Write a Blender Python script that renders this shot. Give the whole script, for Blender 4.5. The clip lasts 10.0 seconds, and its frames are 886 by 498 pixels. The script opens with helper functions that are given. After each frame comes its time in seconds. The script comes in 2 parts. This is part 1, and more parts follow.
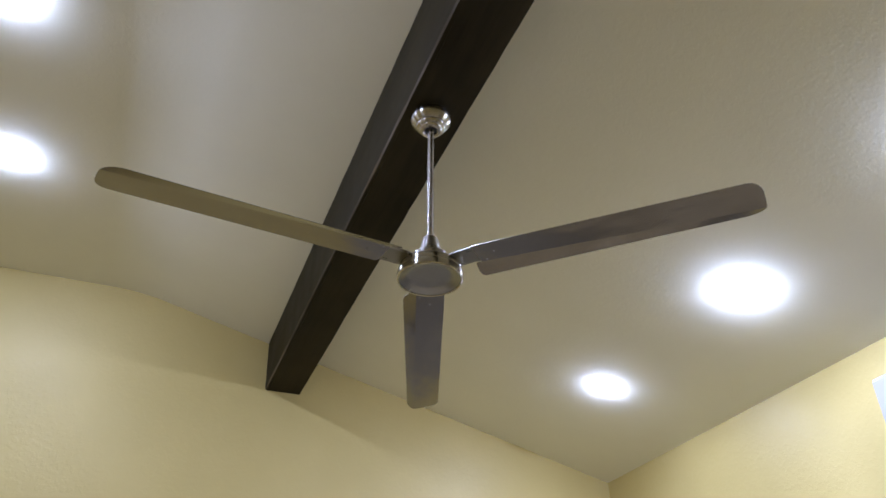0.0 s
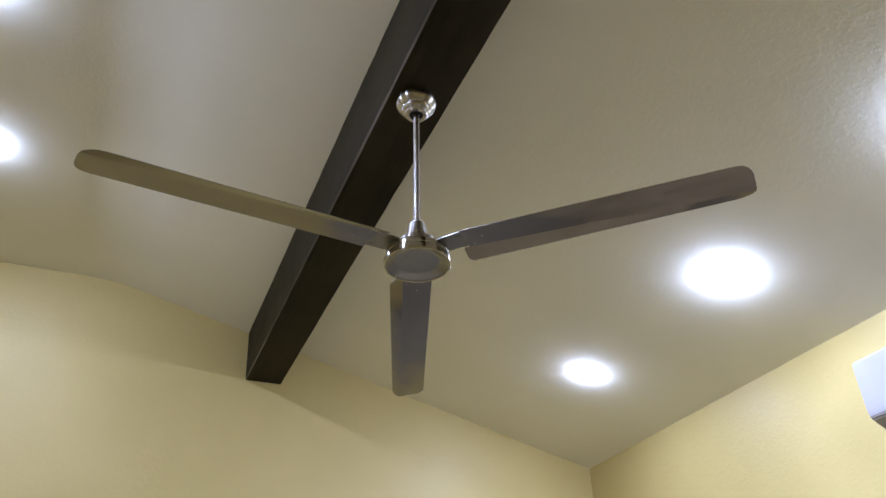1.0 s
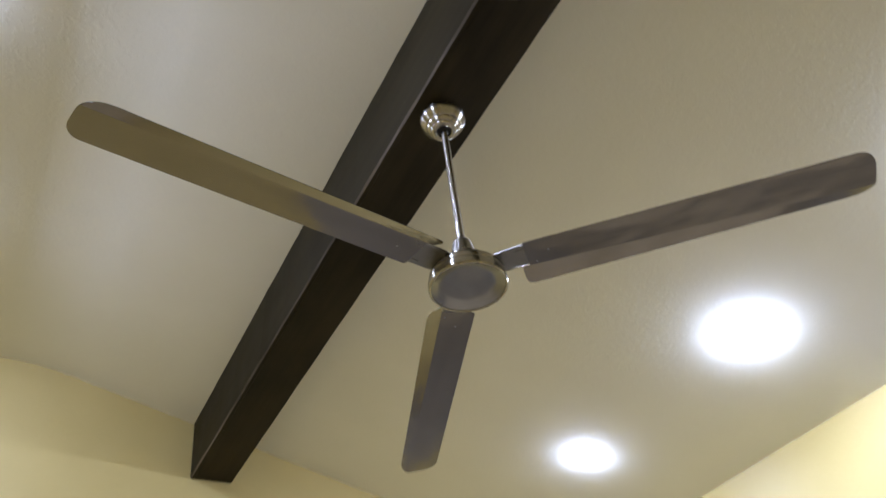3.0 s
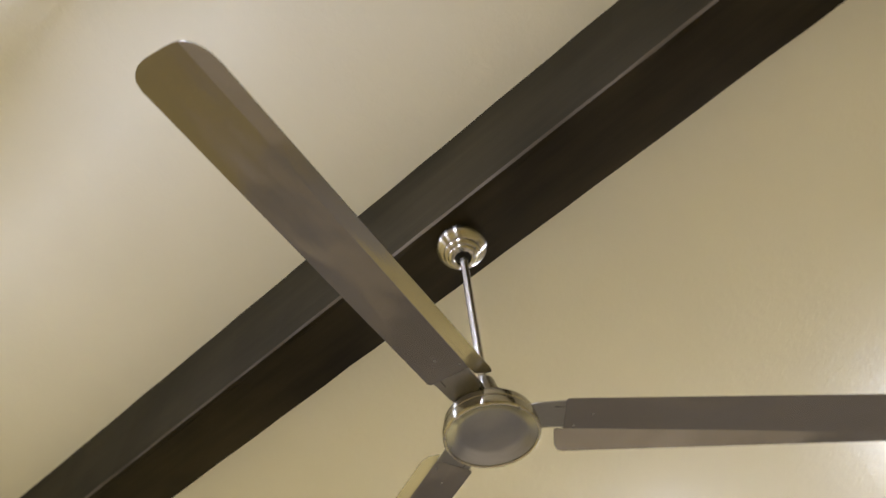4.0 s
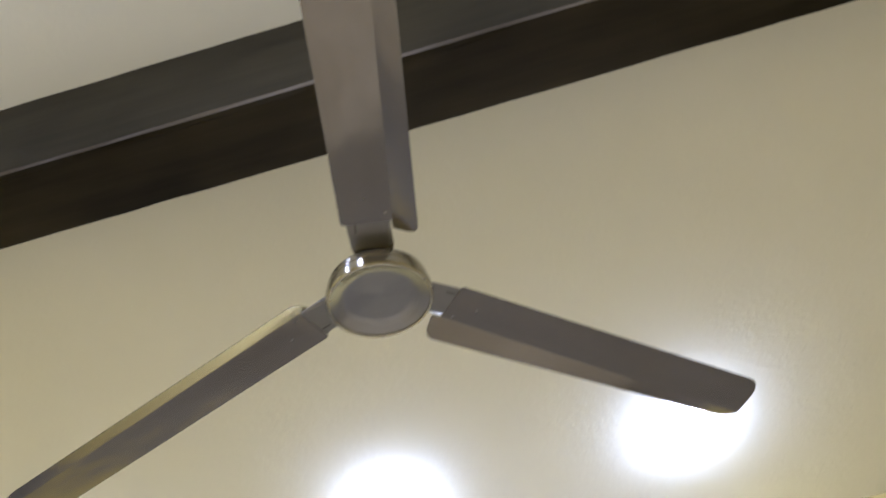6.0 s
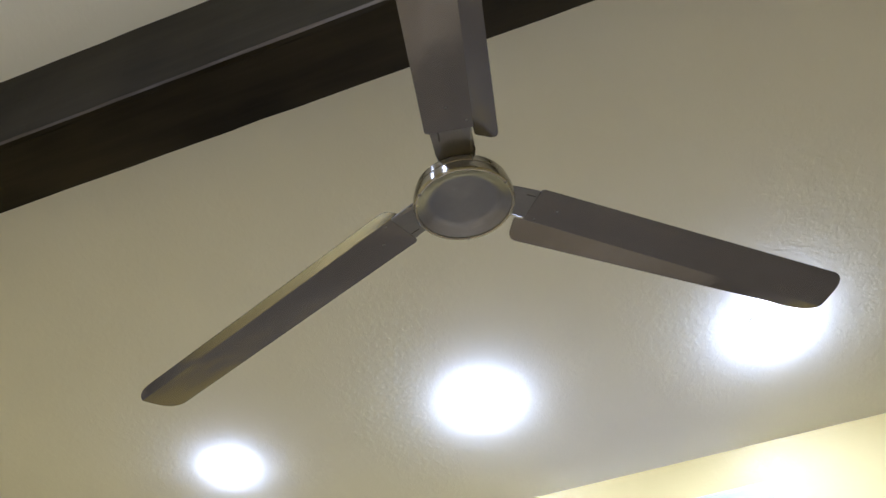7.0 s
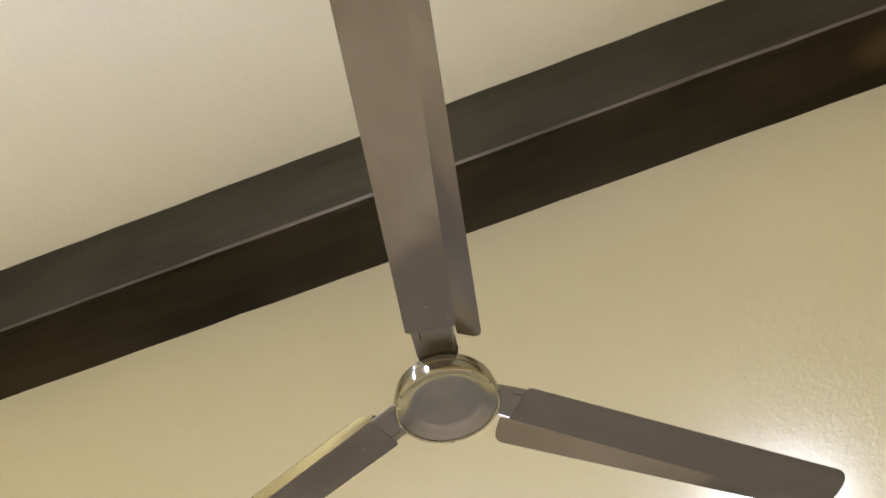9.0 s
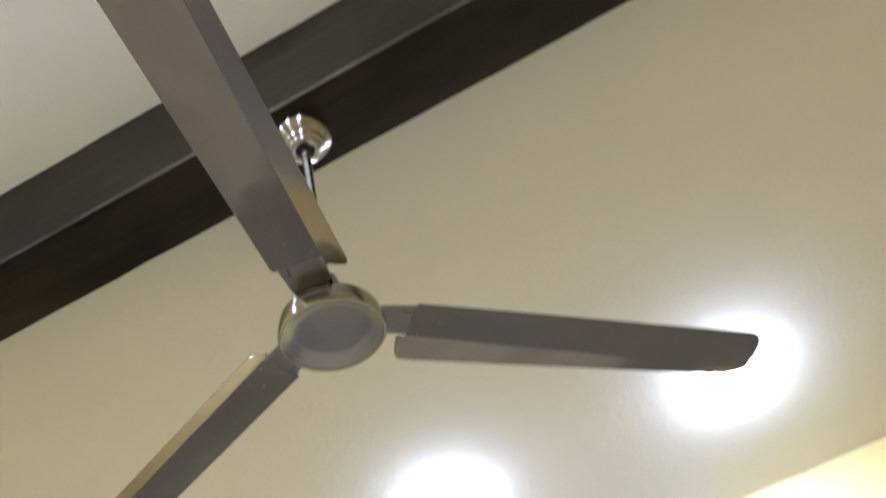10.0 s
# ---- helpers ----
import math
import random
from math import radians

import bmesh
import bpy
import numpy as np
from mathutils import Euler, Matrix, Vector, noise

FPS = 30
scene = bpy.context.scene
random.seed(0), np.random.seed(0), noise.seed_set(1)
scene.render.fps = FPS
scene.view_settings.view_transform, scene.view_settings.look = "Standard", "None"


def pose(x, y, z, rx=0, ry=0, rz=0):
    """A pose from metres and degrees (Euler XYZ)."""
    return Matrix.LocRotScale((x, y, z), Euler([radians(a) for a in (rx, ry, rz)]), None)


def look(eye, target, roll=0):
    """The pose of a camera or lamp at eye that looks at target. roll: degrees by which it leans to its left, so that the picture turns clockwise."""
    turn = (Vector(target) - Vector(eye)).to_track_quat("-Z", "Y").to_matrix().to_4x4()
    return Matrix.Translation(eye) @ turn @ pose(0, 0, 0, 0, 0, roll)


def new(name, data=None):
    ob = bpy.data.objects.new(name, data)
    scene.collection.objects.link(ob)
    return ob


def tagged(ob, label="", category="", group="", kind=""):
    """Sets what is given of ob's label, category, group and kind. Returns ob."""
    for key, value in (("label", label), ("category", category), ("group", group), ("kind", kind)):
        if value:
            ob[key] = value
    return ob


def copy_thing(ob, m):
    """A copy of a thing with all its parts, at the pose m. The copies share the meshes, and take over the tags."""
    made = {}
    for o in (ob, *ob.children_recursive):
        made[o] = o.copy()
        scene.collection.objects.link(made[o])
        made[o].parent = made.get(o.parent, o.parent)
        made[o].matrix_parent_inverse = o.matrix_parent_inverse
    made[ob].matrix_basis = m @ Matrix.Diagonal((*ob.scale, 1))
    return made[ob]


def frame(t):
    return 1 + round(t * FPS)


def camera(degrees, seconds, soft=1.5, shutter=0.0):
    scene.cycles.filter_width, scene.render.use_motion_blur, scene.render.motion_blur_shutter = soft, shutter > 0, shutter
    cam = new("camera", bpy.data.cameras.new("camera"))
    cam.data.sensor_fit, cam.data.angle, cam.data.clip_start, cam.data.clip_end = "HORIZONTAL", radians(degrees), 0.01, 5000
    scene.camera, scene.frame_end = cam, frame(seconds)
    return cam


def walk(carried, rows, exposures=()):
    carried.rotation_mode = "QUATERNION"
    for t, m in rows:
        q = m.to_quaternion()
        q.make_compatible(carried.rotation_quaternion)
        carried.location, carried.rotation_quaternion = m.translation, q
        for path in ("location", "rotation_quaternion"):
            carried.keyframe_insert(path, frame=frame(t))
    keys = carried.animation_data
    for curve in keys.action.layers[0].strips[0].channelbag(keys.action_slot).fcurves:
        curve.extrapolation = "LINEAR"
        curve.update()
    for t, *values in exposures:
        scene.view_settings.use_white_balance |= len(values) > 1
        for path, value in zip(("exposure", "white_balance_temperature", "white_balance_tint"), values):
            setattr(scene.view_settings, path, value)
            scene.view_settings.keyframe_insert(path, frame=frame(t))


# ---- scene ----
# ---- camera ----
cam = camera(60.367, 10.0, soft=1.5, shutter=0.5)

# seconds, eye x, y, z, heading from +y towards +x, elevation, roll (degrees)
PATH = [
    (0, -0.6559, -1.7570, 1.5850, 21.644, 33.782, -0.278),
    (0.5, -0.6462, -1.7502, 1.5864, 23.348, 33.727, -1.258),
    (1, -0.6760, -1.7185, 1.5873, 23.778, 32.996, -1.719),
    (1.5, -0.7393, -1.6736, 1.5906, 25.044, 33.837, -2.792),
    (2, -0.7786, -1.5857, 1.5983, 26.960, 35.113, -4.360),
    (2.2, -0.7848, -1.5213, 1.5834, 27.474, 35.338, -4.875),
    (3.3, -0.8610, -1.0162, 1.6619, 37.625, 45.172, -7.333),
    (3.5, -0.9274, -0.9185, 1.7213, 41.424, 47.929, -6.604),
    (3.6, -0.9455, -0.8662, 1.7277, 43.716, 49.227, -6.894),
    (3.8, -0.9786, -0.7361, 1.7477, 49.834, 51.908, -7.653),
    (4, -0.9757, -0.6448, 1.7669, 54.184, 53.721, -7.351),
    (4.2, -0.9682, -0.5365, 1.7813, 60.081, 55.828, -9.389),
    (4.5, -0.9608, -0.3929, 1.8082, 66.426, 58.478, -9.499),
    (4.8, -0.9574, -0.3137, 1.8229, 72.592, 57.825, -9.129),
    (5, -0.9936, -0.2701, 1.8400, 77.649, 55.970, -10.664),
    (5.5, -0.9796, -0.2307, 1.8390, 84.324, 50.810, -12.490),
    (5.8, -0.9523, -0.2118, 1.8230, 86.576, 48.204, -12.982),
    (6, -0.9631, -0.1957, 1.7984, 86.049, 46.586, -12.915),
    (6.2, -0.9876, -0.2174, 1.7761, 81.082, 44.293, -9.974),
    (7.3, -1.0013, -0.1923, 1.7304, 75.526, 41.662, -7.637),
    (7.5, -1.0011, -0.2027, 1.7359, 75.826, 44.241, -7.769),
    (7.8, -0.9963, -0.1937, 1.7541, 77.611, 49.507, -9.736),
    (8, -1.0014, -0.2002, 1.7707, 78.546, 52.635, -11.306),
    (8.2, -0.9967, -0.2312, 1.7841, 76.971, 54.589, -10.528),
    (8.5, -1.0174, -0.2082, 1.7852, 79.977, 55.744, -12.830),
    (9, -0.9941, -0.2017, 1.7872, 81.548, 54.524, -12.714),
    (9.3, -0.9767, -0.2653, 1.8217, 82.048, 53.010, -14.599),
    (9.5, -0.9570, -0.2798, 1.8237, 85.203, 52.154, -19.248),
    (9.7, -0.9304, -0.3262, 1.8229, 85.499, 50.689, -21.946),
    (9.9, -0.8994, -0.4021, 1.8329, 80.254, 48.385, -19.313),
    (10, -0.9182, -0.4323, 1.8270, 77.919, 46.140, -18.252),
]


def aim(x, y, z, heading, elevation, roll):
    a, e = radians(heading), radians(elevation)
    way = Vector((math.sin(a) * math.cos(e), math.cos(a) * math.cos(e), math.sin(e)))
    return look((x, y, z), Vector((x, y, z)) + way, roll)


# seconds, stops, white balance
EXPOSURE = [
    (0.0, 0.25, 5650, 11), (2.2, 0.25, 5650, 11), (3.3, 0.68, 5840, 10), (4.0, 1.04, 6340, 10), (4.5, 1.27, 6440, 10), (5.0, 1.32, 6250, 10),
    (5.5, 1.17, 5680, 11), (6.0, 1.02, 5530, 11), (6.2, 0.92, 5480, 11), (7.3, 0.47, 5480, 11), (7.5, 0.57, 5530, 11), (8.0, 1.17, 6320, 10),
    (8.5, 1.28, 6420, 10), (9.0, 1.28, 6300, 10), (9.5, 1.27, 6100, 10), (10.0, 1.02, 5600, 11),
]
walk(cam, [(t, aim(*p)) for t, *p in PATH], EXPOSURE)

# ---- world: a dim, closed room at night ----
world = bpy.data.worlds.new("world")
world.use_nodes = True
world.node_tree.nodes["Background"].inputs[0].default_value = (0.02, 0.022, 0.03, 1)
world.node_tree.nodes["Background"].inputs[1].default_value = 0.2
scene.world = world

LAMP_POWER = 600.0  # radiance of the downlights' diffusers
LAMP_COLOUR = (0.83, 0.88, 1.13)

# ---- plan, in metres ----
HUB_Z = 2.75                     # lower rim of the fan's motor
WALL_FAR, WALL_RIGHT = 2.492, 2.185
WALL_LEFT, WALL_BACK = -3.6, -3.4
RIDGE_X = -0.887                 # where the slope meets the flat ceiling
SLOPE = 0.2612
EASE = 0.16                      # half the width of the rounded bend between them
BEAM_L, BEAM_R, BEAM_Z = -0.094, 0.1097, HUB_Z + 0.6298
TOP_L = -0.1085


def ceiling_z(x):
    d = x - RIDGE_X
    fall = SLOPE * (d + EASE) ** 2 / (4 * EASE) if abs(d) < EASE else SLOPE * max(d, 0.0)
    return HUB_Z + 1.1315 - fall


# ---- materials ----
def material(name):
    m = bpy.data.materials.new(name)
    m.use_nodes = True
    t = m.node_tree
    return m, t, t.nodes["Principled BSDF"]


def add(t, kind, **values):
    n = t.nodes.new(kind)
    for key, value in values.items():
        n.inputs[key].default_value = value
    return n


def coords(t, scale=(1, 1, 1), which="Object"):
    c = t.nodes.new("ShaderNodeTexCoord")
    m = t.nodes.new("ShaderNodeMapping")
    m.inputs["Scale"].default_value = scale
    t.links.new(c.outputs[which], m.inputs["Vector"])
    return m.outputs["Vector"]


def ramp(t, source, stops):
    r = t.nodes.new("ShaderNodeValToRGB")
    while len(r.color_ramp.elements) < len(stops):
        r.color_ramp.elements.new(0.5)
    for e, (p, c) in zip(r.color_ramp.elements, stops):
        e.position, e.color = p, (*c, 1) if len(c) == 3 else c
    t.links.new(source, r.inputs["Fac"])
    return r.outputs["Color"]


def noisy(t, vector, scale, detail=3.0, rough=0.55):
    n = add(t, "ShaderNodeTexNoise", Scale=scale, Detail=detail, Roughness=rough)
    t.links.new(vector, n.inputs["Vector"])
    return n.outputs["Fac"]


def bump(t, p, height, strength, distance, before=None):
    b = add(t, "ShaderNodeBump", Strength=strength, Distance=distance)
    t.links.new(height, b.inputs["Height"])
    if before:
        t.links.new(before, b.inputs["Normal"])
    t.links.new(b.outputs["Normal"], p.inputs["Normal"])
    return b.outputs["Normal"]


def textured_plaster(name, low, high, rough, strength):
    """Painted knock-down plaster: flattened blobs over a fine orange peel."""
    m, t, p = material(name)
    v = coords(t)
    t.links.new(ramp(t, noisy(t, v, 1.3, 4), [(0.3, low), (0.7, high)]), p.inputs["Base Color"])
    p.inputs["Specular IOR Level"].default_value = 0.35
    blobs = ramp(t, noisy(t, v, 38.0, 3, 0.6), [(0.47, (0, 0, 0)), (0.60, (1, 1, 1))])
    flats = ramp(t, noisy(t, v, 55.0, 4, 0.65), [(0.42, (rough + 0.14,) * 3), (0.64, (rough - 0.12,) * 3)])
    t.links.new(flats, p.inputs["Roughness"])
    first = bump(t, p, blobs, strength, 0.003)
    bump(t, p, noisy(t, v, 130.0, 3), strength * 0.6, 0.0016, first)
    return m


def stained_wood(name, dark, light, along="Y", sheen=0.1, knots=False):
    """Dark stained boards: long grain, a few knots, worn lighter streaks."""
    m, t, p = material(name)
    s = {"Y": (16, 1.1, 16), "X": (1.1, 16, 16)}[along]
    v = coords(t, s)
    grain = noisy(t, v, 2.2, 6, 0.65)
    plain = coords(t, (1, 0.45, 1))
    patches = noisy(t, plain, 3.0, 3)
    mix = t.nodes.new("ShaderNodeMath")
    mix.operation = "MULTIPLY_ADD"
    mix.inputs[1].default_value = 0.24
    half = t.nodes.new("ShaderNodeMath")
    half.operation = "MULTIPLY"
    half.inputs[1].default_value = 0.76
    t.links.new(patches, half.inputs[0])
    t.links.new(grain, mix.inputs[0])
    t.links.new(half.outputs[0], mix.inputs[2])
    plain_colour = ramp(t, mix.outputs[0], [(0.36, dark), (0.52, tuple((a + b) / 2 for a, b in zip(dark, light))), (0.68, light)])
    if knots:
        cells = add(t, "ShaderNodeTexVoronoi", Scale=1.6)
        t.links.new(coords(t, (1.6, 0.8, 1.6)), cells.inputs["Vector"])
        spot = ramp(t, cells.outputs["Distance"], [(0.05, (1, 1, 1)), (0.17, (0, 0, 0))])
        blend = t.nodes.new("ShaderNodeMix")
        blend.data_type = "RGBA"
        t.links.new(spot, blend.inputs["Factor"])
        t.links.new(plain_colour, blend.inputs["A"])
        blend.inputs["B"].default_value = (light[0] * 2.0, light[1] * 1.75, light[2] * 1.6, 1)
        plain_colour = blend.outputs["Result"]
    t.links.new(plain_colour, p.inputs["Base Color"])
    t.links.new(ramp(t, patches, [(0.3, (0.42,) * 3), (0.7, (0.62,) * 3)]), p.inputs["Roughness"])
    p.inputs["Specular IOR Level"].default_value = sheen
    bump(t, p, grain, 0.15, 0.0015)
    return m


def brushed_metal(name, colour, rough, stretch, strength=0.05, smudge=0.08, metal=1.0, turned=0.0, waves=None):
    m, t, p = material(name)
    if turned:
        g = t.nodes.new("ShaderNodeTangent")
        g.direction_type, g.axis = "RADIAL", "Z"
        t.links.new(g.outputs["Tangent"], p.inputs["Tangent"])
        p.inputs["Anisotropic"].default_value = turned
        p.inputs["Anisotropic Rotation"].default_value = 0.25
    p.inputs["Metallic"].default_value = metal
    v = coords(t, stretch)
    lines = noisy(t, v, 30.0, 3)
    dark = tuple(c * 0.92 for c in colour)
    t.links.new(ramp(t, lines, [(0.3, dark), (0.7, colour)]), p.inputs["Base Color"])
    plain = coords(t)
    t.links.new(ramp(t, noisy(t, plain, 9.0, 3), [(0.3, (rough,) * 3), (0.7, (rough + smudge,) * 3)]), p.inputs["Roughness"])
    if waves:
        bump(t, p, noisy(t, coords(t, (0.7, 1.4, 1.0)), waves[0], 2, 0.4), 1.0, waves[1])
    if strength:
        bump(t, p, lines, strength, 0.0004)
    return m


def plain_paint(name, colour, rough, spec=0.5):
    m, t, p = material(name)
    v = coords(t)
    t.links.new(ramp(t, noisy(t, v, 4.0, 4), [(0.3, tuple(c * 0.93 for c in colour)), (0.7, colour)]), p.inputs["Base Color"])
    p.inputs["Roughness"].default_value = rough
    p.inputs["Specular IOR Level"].default_value = spec
    bump(t, p, noisy(t, v, 220.0, 2), 0.04, 0.0005)
    return m


def glowing(name, colour, power):
    m, t, p = material(name)
    p.inputs["Base Color"].default_value = (0.8, 0.8, 0.8, 1)
    p.inputs["Emission Color"].default_value = (*colour, 1)
    p.inputs["Emission Strength"].default_value = power
    return m


CEILING = textured_plaster("ceiling plaster", (0.775, 0.760, 0.665), (0.825, 0.810, 0.715), 0.84, 0.09)
YELLOW = textured_plaster("yellow plaster", (0.53, 0.430, 0.168), (0.59, 0.484, 0.203), 0.45, 0.10)
FLOOR = stained_wood("floor boards", (0.28, 0.220, 0.125), (0.68, 0.575, 0.400))
WOOD = stained_wood("espresso wood", (0.0105, 0.0083, 0.0042), (0.040, 0.0320, 0.0158), "Y", 0.06, True)
WORN = stained_wood("worn edge", (0.05, 0.041, 0.031), (0.19, 0.160, 0.125))
NICKEL = brushed_metal("brushed nickel", (0.37, 0.355, 0.335), 0.26, (1, 1, 14), 0.0, 0.05, 1.0, 1.0)
POLISHED = brushed_metal("polished nickel", (0.45, 0.43, 0.385), 0.19, (1, 1, 10), 0.0, 0.04, 1.0, 1.0)
CAP = brushed_metal("turned cap nickel", (0.31, 0.308, 0.308), 0.27, (1, 1, 14), 0.0, 0.03, 1.0, 0.5)
BLADE = brushed_metal("blade nickel", (0.276, 0.257, 0.230), 0.13, (0.05, 0.6, 0.05), 0.0, 0.05, 0.92, 0.0, (6.0, 0.005))
ARM = brushed_metal("bracket nickel", (0.27, 0.262, 0.25), 0.24, (3, 12, 3))
# dark colour stands for the shade inside the brackets' slots
SLOT_SHADE = brushed_metal("slot shade", (0.12, 0.115, 0.105), 0.4, (1, 1, 1), 0.0)
# for the added, unseen panels that the blades and cap reflect
PANEL_GREY = plain_paint("grey reflection panel", (0.34, 0.318, 0.285), 0.5, 0.4)
RUBBER = plain_paint("black rubber", (0.02, 0.018, 0.016), 0.7, 0.3)
WHITE = plain_paint("white plastic", (0.38, 0.372, 0.395), 0.14)
GREY = plain_paint("grey plastic", (0.36, 0.36, 0.37), 0.45)
TRIM = plain_paint("white trim", (0.78, 0.78, 0.77), 0.45)
GLOW = glowing("diffuser", LAMP_COLOUR, LAMP_POWER)


# ---- mesh helpers ----
def part(name, bm, mat, parent=None, label="", smooth=False):
    """Links a bmesh as one mesh object, under its thing where one is given."""
    bmesh.ops.recalc_face_normals(bm, faces=bm.faces)
    me = bpy.data.meshes.new(name)
    if smooth:
        for f in bm.faces:
            f.smooth = True
        for e in bm.edges:
            e.smooth = len(e.link_faces) == 2 and e.calc_face_angle(0.0) < radians(34)
    bm.to_mesh(me)
    bm.free()
    me.materials.append(mat)
    ob = new(name, me)
    ob.parent = parent
    if label:
        tagged(ob, label)
    return ob


def again(ob, m, parent=None):
    """One more object on the same mesh, at m."""
    o = new(ob.name.split(".")[0], ob.data)
    o.parent = parent
    o.matrix_basis = m
    return o


def prism(points, lo, hi, axis="Y", bevel=0.0):
    """A prism over a polygon of (a, b): in x-z along y, or in x-y along z."""
    bm = bmesh.new()
    put = (lambda a, b, c: (a, c, b)) if axis == "Y" else (lambda a, b, c: (a, b, c))
    ends = [[bm.verts.new(put(a, b, c)) for a, b in points] for c in (lo, hi)]
    bm.faces.new(ends[0])
    bm.faces.new(ends[1])
    n = len(points)
    for i in range(n):
        j = (i + 1) % n
        bm.faces.new((ends[0][i], ends[0][j], ends[1][j], ends[1][i]))
    if bevel:
        bmesh.ops.bevel(bm, geom=bm.edges[:], offset=bevel, segments=2, affect="EDGES", clamp_overlap=True)
    return bm


def box(x0, x1, y0, y1, z0, z1, bevel=0.0):
    return prism([(x0, y0), (x1, y0), (x1, y1), (x0, y1)], z0, z1, "Z", bevel)


def lathe(profile, sides=64, closed=False):
    """Turns (radius, z) pairs round the z axis."""
    bm = bmesh.new()
    rings = []
    for r, z in profile:
        if r < 1e-6:
            rings.append([bm.verts.new((0, 0, z))])
        else:
            rings.append([bm.verts.new((r * math.cos(2 * math.pi * i / sides), r * math.sin(2 * math.pi * i / sides), z)) for i in range(sides)])
    pairs = list(zip(rings, rings[1:])) + ([(rings[-1], rings[0])] if closed else [])
    for a, b in pairs:
        for i in range(sides):
            j = (i + 1) % sides
            if len(a) == 1 and len(b) == 1:
                continue
            if len(a) == 1:
                bm.faces.new((a[0], b[i], b[j]))
            elif len(b) == 1:
                bm.faces.new((a[i], a[j], b[0]))
            else:
                bm.faces.new((a[i], a[j], b[j], b[i]))
    return bm


# ---- the room ----
def structure(name, bm, mat, label):
    return tagged(part(name, bm, mat), label, name.split("_")[0], kind="structure")


THICK = 0.16
structure("floor", box(WALL_LEFT - THICK, WALL_RIGHT + THICK, WALL_BACK - THICK, WALL_FAR + THICK, -0.1, 0.0), FLOOR,
          "pale tan wooden floor of the room")


def top_profile(x0, x1, lift):
    xs = [x0] + [RIDGE_X + EASE * k / 8 for k in range(-8, 9)] + [x1]
    return [(x, ceiling_z(x) + lift) for x in xs]


def roof_slab(x0, x1):
    low = top_profile(x0, x1, 0.0)
    high = top_profile(x0, x1, 0.2)
    return prism(low + high[::-1], WALL_BACK - THICK, WALL_FAR + THICK)


structure("ceiling", roof_slab(WALL_LEFT - THICK, WALL_RIGHT + THICK), CEILING,
          "off-white textured ceiling, flat then sloping down")


def end_wall(name, y0, y1):
    low = [(WALL_LEFT - THICK, 0.0), (WALL_RIGHT + THICK, 0.0)]
    high = top_profile(WALL_LEFT - THICK, WALL_RIGHT + THICK, 0.02)
    return structure(name, prism(low + high[::-1], y0, y1), YELLOW, "yellow painted wall with knock-down plaster")


end_wall("wall_north", WALL_FAR, WALL_FAR + THICK)
end_wall("wall_south", WALL_BACK - THICK, WALL_BACK)
structure("wall_east", box(WALL_RIGHT, WALL_RIGHT + THICK, WALL_BACK, WALL_FAR, 0, ceiling_z(WALL_RIGHT) + 0.01), YELLOW,
          "yellow painted wall with knock-down plaster")
structure("wall_west", box(WALL_LEFT - THICK, WALL_LEFT, WALL_BACK, WALL_FAR, 0, ceiling_z(WALL_LEFT) + 0.01), YELLOW,
          "yellow painted wall with knock-down plaster")


# ---- grey panels to chest height, out of view, added for the fan's reflections ----
PANEL_TOP, PANEL_THICK = 1.5, 0.014
structure("trim_east", box(WALL_RIGHT - PANEL_THICK, WALL_RIGHT - 0.001, WALL_BACK + 0.002, WALL_FAR - PANEL_THICK - 0.002, 0.001, PANEL_TOP, 0.003), PANEL_GREY,
          "unseen grey panel on the lower wall, added for the fan's reflections")
structure("trim_north", box(0.55, WALL_RIGHT - 0.001, WALL_FAR - PANEL_THICK, WALL_FAR - 0.001, 0.001, PANEL_TOP, 0.003), PANEL_GREY,
          "unseen grey panel on the lower wall, added for the fan's reflections")


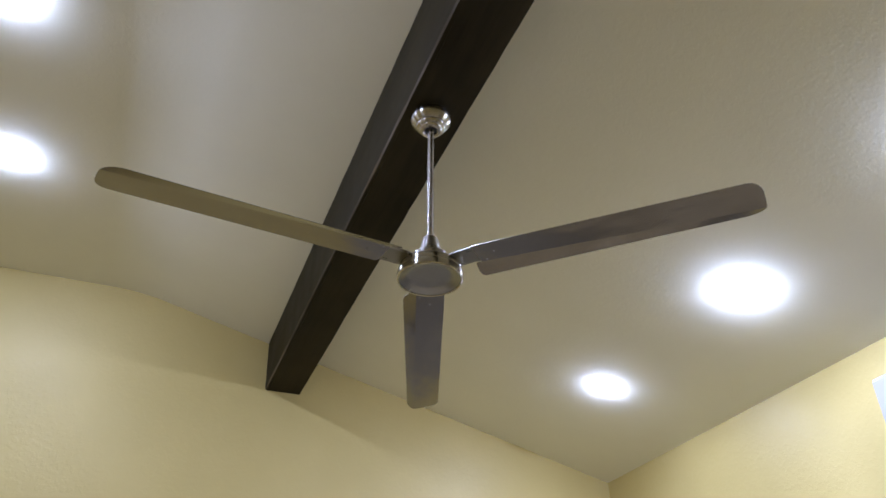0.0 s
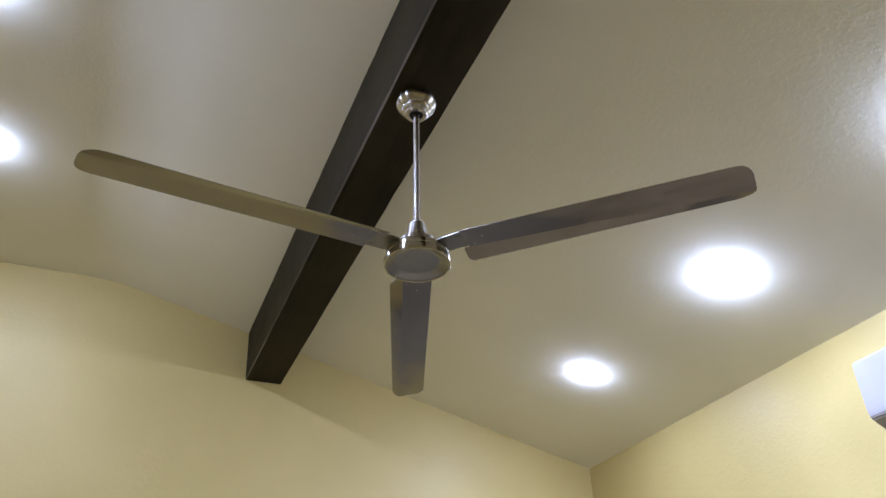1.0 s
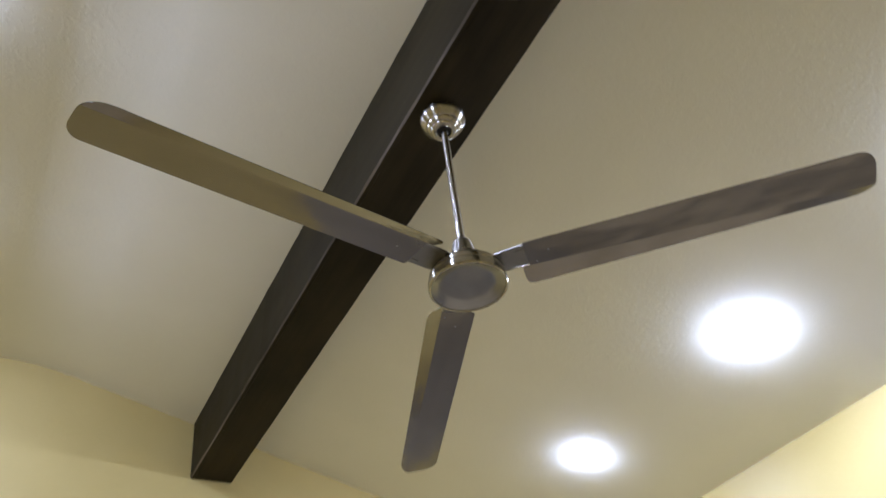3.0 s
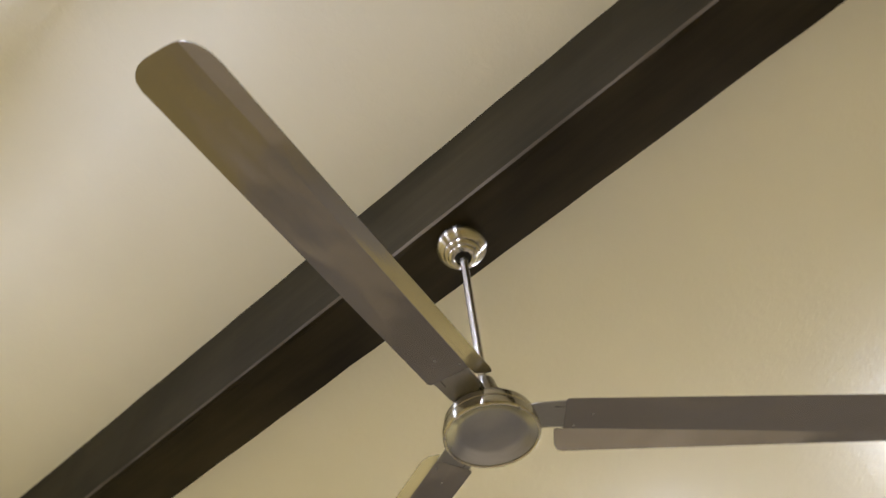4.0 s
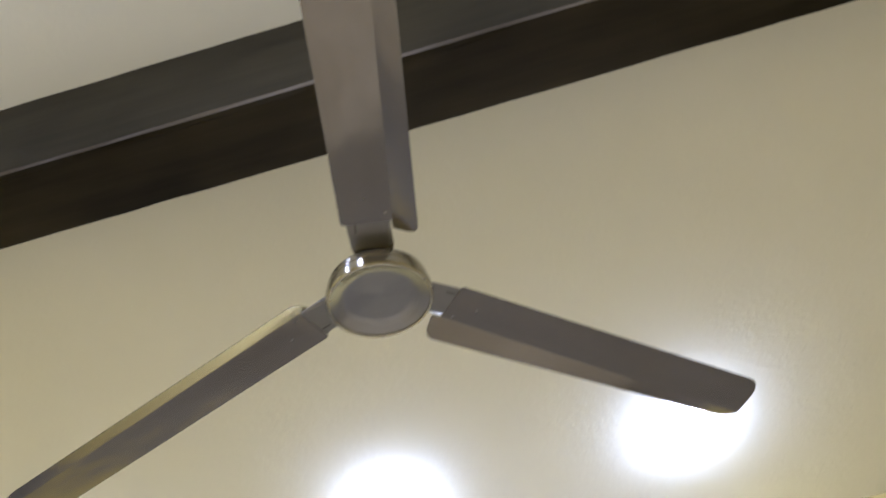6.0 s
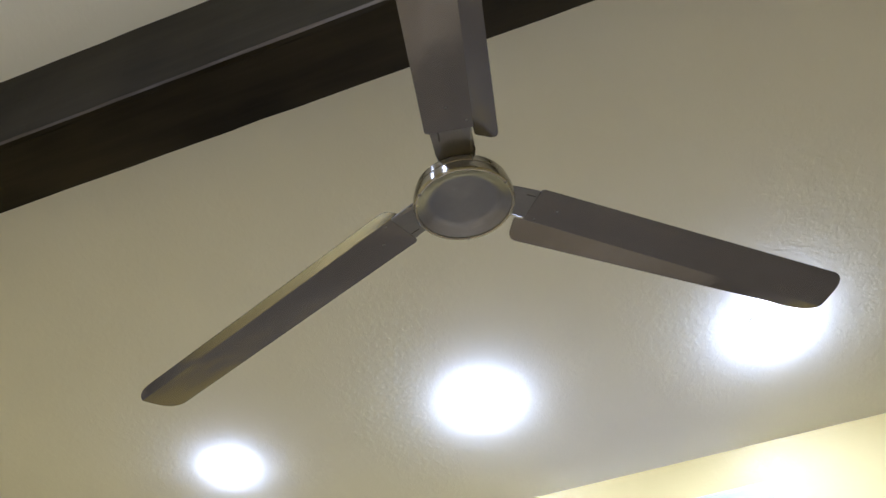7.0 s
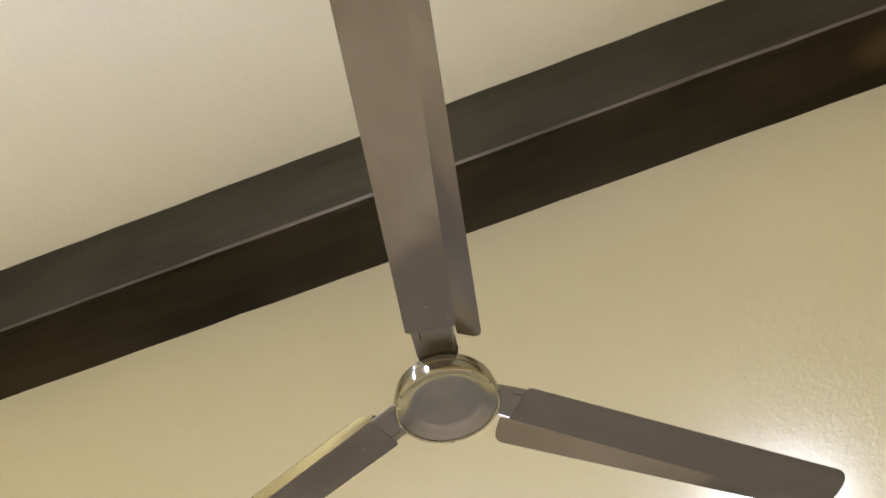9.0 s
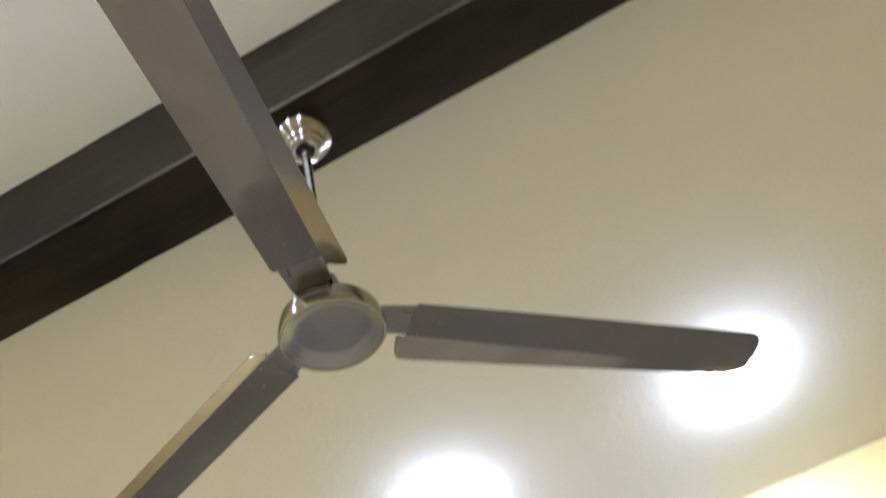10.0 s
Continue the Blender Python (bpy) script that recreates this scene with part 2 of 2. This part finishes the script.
# ---- the beam: three stained boards as a box under the ceiling ----
def ceiling_beam():
    beam = tagged(new("ceiling_beam"), "dark espresso-stained wooden box beam under the ceiling", "beam")
    beam.location = (0, WALL_FAR, BEAM_Z)
    y0, y1 = WALL_BACK - WALL_FAR + 0.001, -0.001
    board = 0.02

    def lifted(points):
        return [(x, z - BEAM_Z) for x, z in points]

    def rough_board(points, seed):
        """A board whose long edges wander slightly, cut into lengths."""
        rnd = random.Random(seed)
        bm = bmesh.new()
        n = 60
        rings = []
        for i in range(n + 1):
            y = y0 + (y1 - y0) * i / n
            d = [(rnd.uniform(-1, 1) * 0.0011, rnd.uniform(-1, 1) * 0.0009) for _ in points]
            rings.append([bm.verts.new((x + a, y, z + b)) for (x, z), (a, b) in zip(points, d)])
        k = len(points)
        for a, b in zip(rings, rings[1:]):
            for i in range(k):
                j = (i + 1) % k
                bm.faces.new((a[i], a[j], b[j], b[i]))
        bm.faces.new(rings[0])
        bm.faces.new(rings[-1])
        return bm

    c = 0.006
    left = lifted([(BEAM_L, BEAM_Z + c), (BEAM_L + c, BEAM_Z), (BEAM_L + board - 0.001, BEAM_Z),
                   (TOP_L + board, ceiling_z(TOP_L) + 0.01), (TOP_L, ceiling_z(TOP_L) + 0.01)])
    near = part("side_board", rough_board(left, 1), WOOD, beam)
    near.data.materials.append(WORN)
    for f in near.data.polygons:
        if f.normal.x < -0.4 and f.normal.z < -0.4:
            f.material_index = 1
    bottom = lifted([(BEAM_L + board, BEAM_Z + 0.001), (BEAM_R, BEAM_Z + 0.001), (BEAM_R, BEAM_Z + 0.022), (BEAM_L + board, BEAM_Z + 0.022)])
    part("bottom_board", rough_board(bottom, 2), WOOD, beam)
    right = lifted([(BEAM_R, BEAM_Z + 0.0225), (BEAM_R, ceiling_z(BEAM_R) + 0.01), (BEAM_R - board, ceiling_z(BEAM_R) + 0.01), (BEAM_R - board, BEAM_Z + 0.0225)])
    part("side_board", rough_board(right, 3), WOOD, beam)
    return beam


ceiling_beam()


# ---- the fan ----
def mix(a, b, w):
    return a + (b - a) * w


def blade_mesh():
    """A pressed sheet: a flat panel with a flap bent down along one edge, drooping to a rounded tip."""
    r_root, r_far, r_tip, half = 0.1286, 0.836, 0.917, 0.0007
    q, c, p = ((-0.0495, 0.0249), (-0.0559, -0.0198)), ((0.0369, 0.0251), (0.0369, -0.0349)), ((0.0784, 0.0019), (0.0628, -0.0350))

    def at(edge, r):
        w = (r - r_root) / (r_far - r_root)
        return Vector((mix(edge[0][0], edge[1][0], w), mix(edge[0][1], edge[1][1], w)))

    columns = [0, 0.02, 0.05, 0.10, 0.17, 0.26, 0.38, 0.5, 0.6, 0.66, 0.672, 0.70, 0.76, 0.83, 0.89, 0.94, 0.975, 1.0]
    rows = 26
    crease = 0.666

    def corner(d, radius):
        """How far an edge draws back at distance d from a corner of this radius."""
        return 0.0 if d >= radius else radius - math.sqrt(max(radius * radius - (radius - d) ** 2, 0.0))

    bm = bmesh.new()
    grid = []
    for u in columns:
        chord = u * 0.115
        back = max(corner(chord, 0.034), corner(0.115 - chord, 0.055))
        hi = r_tip - back
        if u > crease:
            lo = 0.131 + corner(0.115 - chord, 0.016) + corner(chord - crease * 0.115, 0.004)
        else:
            lo = 0.150 + corner(chord, 0.006)
        line = []
        for i in range(rows + 1):
            v = i / rows
            r = mix(lo, hi, v)
            if u <= crease:
                sz = at(q, r).lerp(at(c, r), u / crease)
            else:
                sz = at(c, r).lerp(at(p, r), (u - crease) / (1 - crease))
            line.append((bm.verts.new((r, sz.x, sz.y + half)), bm.verts.new((r, sz.x, sz.y - half))))
        grid.append(line)
    for a, b in zip(grid, grid[1:]):
        for i in range(rows):
            bm.faces.new((a[i][0], a[i + 1][0], b[i + 1][0], b[i][0]))
            bm.faces.new((a[i][1], b[i][1], b[i + 1][1], a[i + 1][1]))
        for i in (0, rows):
            bm.faces.new((a[i][0], b[i][0], b[i][1], a[i][1]))
    for line in (grid[0], grid[-1]):
        for a, b in zip(line, line[1:]):
            bm.faces.new((a[0], b[0], b[1], a[1]))
    return bm


def arm_mesh():
    """A flat bracket from the motor to the blade, waisted, with dark slot strips laid beneath."""
    outline = [(0.047, -0.024), (0.062, -0.031), (0.095, -0.0375), (0.112, -0.0385), (0.135, -0.040), (0.158, -0.042), (0.185, -0.042), (0.196, -0.034),
               (0.205, -0.015), (0.208, 0.0), (0.205, 0.012), (0.196, 0.026), (0.185, 0.033), (0.158, 0.034), (0.135, 0.034),
               (0.112, 0.035), (0.095, 0.036), (0.062, 0.031), (0.047, 0.024)]
    bm = bmesh.new()

    def z(r):
        return 0.0243 - 0.072 * max(r - 0.1286, 0)

    rings = [[bm.verts.new((r, s, z(r) + d)) for r, s in outline] for d in (0.0014, 0.0042)]
    n = len(outline)
    for i in range(n):
        j = (i + 1) % n
        bm.faces.new((rings[0][i], rings[0][j], rings[1][j], rings[1][i]))
    bm.faces.new(rings[0])
    bm.faces.new(rings[1])
    return bm


def slot_mesh():
    """A narrow dark strip under a bracket, in place of a shaded slot."""
    bm = box(0.128, 0.149, -0.0013, 0.0013, 0.0240, 0.0270)
    bmesh.ops.bevel(bm, geom=bm.edges[:], offset=0.0005, segments=1, affect="EDGES")
    return bm


def screw_mesh():
    return lathe([(0, -0.0018), (0.0016, -0.0015), (0.0024, -0.0004), (0.0024, 0.0012), (0, 0.0012)], 14)


def ceiling_fan():
    fan = tagged(new("ceiling_fan"), "brushed nickel three-blade ceiling fan hanging from the dark beam", "ceiling fan")
    fan.location = (0, 0, HUB_Z)
    top = BEAM_Z - HUB_Z
    part("canopy", lathe([(0.046, top + 0.001), (0.0545, top + 0.001), (0.0585, top - 0.004), (0.0625, top - 0.011), (0.0655, top - 0.019), (0.0665, top - 0.026), (0.0655, top - 0.032),
                          (0.0620, top - 0.0385), (0.0570, top - 0.0450), (0.0525, top - 0.0500), (0.0500, top - 0.0520), (0.0488, top - 0.0525), (0.0482, top - 0.0560), (0.0455, top - 0.0610),
                          (0.0410, top - 0.0650), (0.0385, top - 0.0662), (0.0378, top - 0.0690), (0.0350, top - 0.0725), (0.0310, top - 0.0745), (0.0240, top - 0.0748), (0.0215, top - 0.0725),
                          (0.0210, top - 0.0550), (0.0, top - 0.0530)], 72),
         POLISHED, fan, "polished nickel canopy cup", True)
    part("rubber_ball", lathe([(0.0095, top - 0.0735), (0.0160, top - 0.0722), (0.0205, top - 0.066), (0.0205, top - 0.058), (0.0095, top - 0.0560)], 32), RUBBER, fan,
         "black rubber hanger ball", True)
    part("downrod", lathe([(0.0100, top - 0.060), (0.0100, 0.122)], 28), POLISHED, fan, "", True)
    part("coupling_cone", lathe([(0.0098, 0.1250), (0.0205, 0.1250), (0.0232, 0.1238), (0.0240, 0.1212), (0.0356, 0.0660), (0.0362, 0.0620), (0.0362, 0.0605), (0.0, 0.0605)], 64),
         NICKEL, fan, "", True)
    part("motor_collar", lathe([(0.030, 0.0608), (0.0530, 0.0608), (0.0556, 0.0600), (0.0564, 0.0578), (0.0566, 0.0442), (0.0552, 0.0434), (0.0552, 0.0414), (0.0566, 0.0406),
                                (0.0568, 0.0275), (0.0573, 0.0262), (0.0, 0.0260)], 72), NICKEL, fan, "", True)
    part("motor_housing", lathe([(0.055, 0.0300), (0.068, 0.0296), (0.080, 0.0284), (0.0870, 0.0262), (0.0902, 0.0230), (0.0914, 0.0190), (0.0918, 0.0085), (0.0908, 0.0074), (0.0908, 0.0056), (0.0920, 0.0046), (0.0942, 0.0036),
                                 (0.0952, 0.0018), (0.0958, -0.0015), (0.0960, -0.0130), (0.0954, -0.0172), (0.0937, -0.0195), (0.0915, -0.0200), (0.0898, -0.0190), (0.0890, -0.0165), (0.0885, -0.010)], 96),
         POLISHED, fan, "", True)
    part("bottom_cap", lathe([(0.0890, -0.0160), (0.0870, -0.0150), (0.0820, -0.0125), (0.0750, -0.0085), (0.0690, -0.0055), (0.0640, -0.0040), (0.058, -0.0034), (0.040, -0.0034), (0.020, -0.0036), (0, -0.0036)], 96),
         CAP, fan, "shallow dished nickel bottom cap", True)
    clip = None
    for k in range(3):
        a = radians(13 + 120 * k)
        m = pose(0.0915 * math.cos(a), 0.0915 * math.sin(a), -0.0196, 0, 0, math.degrees(a))
        if clip is None:
            clip = part("clip", box(-0.004, 0.004, -0.0018, 0.0018, -0.0006, 0.002, 0.0004), ARM, fan)
            clip.matrix_basis = m
        else:
            again(clip, m, fan)
    first = None
    spots = [(0.170, 0.027), (0.205, -0.006)]
    for azimuth in (70.97, 191.53, -48.02):
        m = pose(0, 0, 0, 0, 0, azimuth)
        if first is None:
            blade = part("blade", blade_mesh(), BLADE, fan, "grey nickel blade of bent sheet metal")
            arm = part("blade_arm", arm_mesh(), ARM, blade, "dark nickel bracket")
            slots = [part("slot_strip", slot_mesh(), SLOT_SHADE, blade)]
            slots[0].location.y = -0.026
            slots.append(again(slots[0], pose(0, 0.019, 0), blade))
            slots.append(again(slots[0], pose(0, 0.028, 0), blade))
            screws = []
            for r, s in spots:
                w = pose(r, s, 0.0240 - 0.072 * (r - 0.1286))
                if screws:
                    screws.append(again(screws[0], w, blade))
                else:
                    screws.append(part("screw", screw_mesh(), ARM, blade, "", True))
                    screws[0].matrix_basis = w
            blade.matrix_basis = m
            first = (blade, arm, slots, screws)
        else:
            blade = tagged(again(first[0], m, fan), "grey nickel blade of bent sheet metal")
            tagged(again(first[1], Matrix(), blade), "dark nickel bracket")
            for o in (*first[2], *first[3]):
                again(o, o.matrix_basis.copy(), blade)
    return fan


ceiling_fan()


# ---- recessed downlights ----
def downlight():
    lamp = tagged(new("downlight"), "round white LED downlight, lit cool white, dome added for a bloom-like halo", "downlight", "ceiling downlights")
    part("trim_ring", lathe([(0.0596, 0.0004), (0.0760, 0.0004), (0.0768, -0.0008), (0.0755, -0.0020), (0.0680, -0.0026), (0.0596, -0.0026)], 56, True), TRIM, lamp, "white trim ring", True)
    # added dome, proud of the ceiling, imitates lens bloom as a halo
    dome = [(0.0606 * math.cos(a), -0.004 - 0.019 * math.sin(a)) for a in (radians(90 * k / 12) for k in range(12))] + [(0, -0.023)]
    part("diffuser", lathe([(0.0606, 0.0003)] + dome, 40), GLOW, lamp, "glowing diffuser, domed to cast a halo on the ceiling", True)
    return lamp


# x, y, size (varied to follow each lamp's apparent bloom)
SPOTS = [(1.565, 0.374, 1.0), (1.560, 1.472, 0.74), (1.565, -0.739, 1.10), (-1.50, 1.418, 0.80), (-1.45, 0.44, 0.86), (-1.45, -0.54, 0.86)]
base = None
for x, y, size in SPOTS:
    lean = math.degrees(math.atan(SLOPE)) if x > RIDGE_X else 0.0
    m = pose(x, y, ceiling_z(x) - 0.0006, 0, lean, 0)
    if base is None:
        base = downlight()
        base.matrix_basis = m
    else:
        copy_thing(base, m @ Matrix.Scale(size, 4))


# ---- the air conditioner on the right wall ----
def air_conditioner():
    y0, y1, z0, z1, x0, x1 = -0.580, 0.296, HUB_Z - 0.122, HUB_Z + 0.130, 2.046, WALL_RIGHT
    unit = tagged(new("air_conditioner"), "white plastic split air conditioner mounted on the yellow wall", "air conditioner")
    unit.location = (x1, (y0 + y1) / 2, z0)
    w, h, d = (y1 - y0) / 2, z1 - z0, x1 - x0
    side = [(-0.001, -0.058), (-0.001, h), (-d * 0.72, h), (-d * 0.90, h - 0.005), (-d, h - 0.020), (-d * 0.985, 0.030), (-d * 0.965, 0.006), (-d * 0.93, 0.0), (-0.030, -0.058)]
    part("casing", prism(side, -w, w, "Y", 0.009), WHITE, unit, "white casing", False)
    part("air_outlet", prism([(-d * 0.90, -0.002), (-d * 0.90, -0.006), (-0.036, -0.0600), (-0.030, -0.0560)], -w + 0.006, w - 0.006), GREY, unit, "grey slanting underside panel")
    part("louver", prism([(-d * 0.84, -0.011), (-d * 0.82, -0.014), (-d * 0.46, -0.044), (-d * 0.46, -0.041)], -w + 0.06, w - 0.06), GREY, unit, "grey air outlet flap")
    part("status_lamp", box(-d - 0.0015, -d + 0.002, -w + 0.05, -w + 0.075, 0.09, 0.096), GREY, unit)
    return unit


air_conditioner()
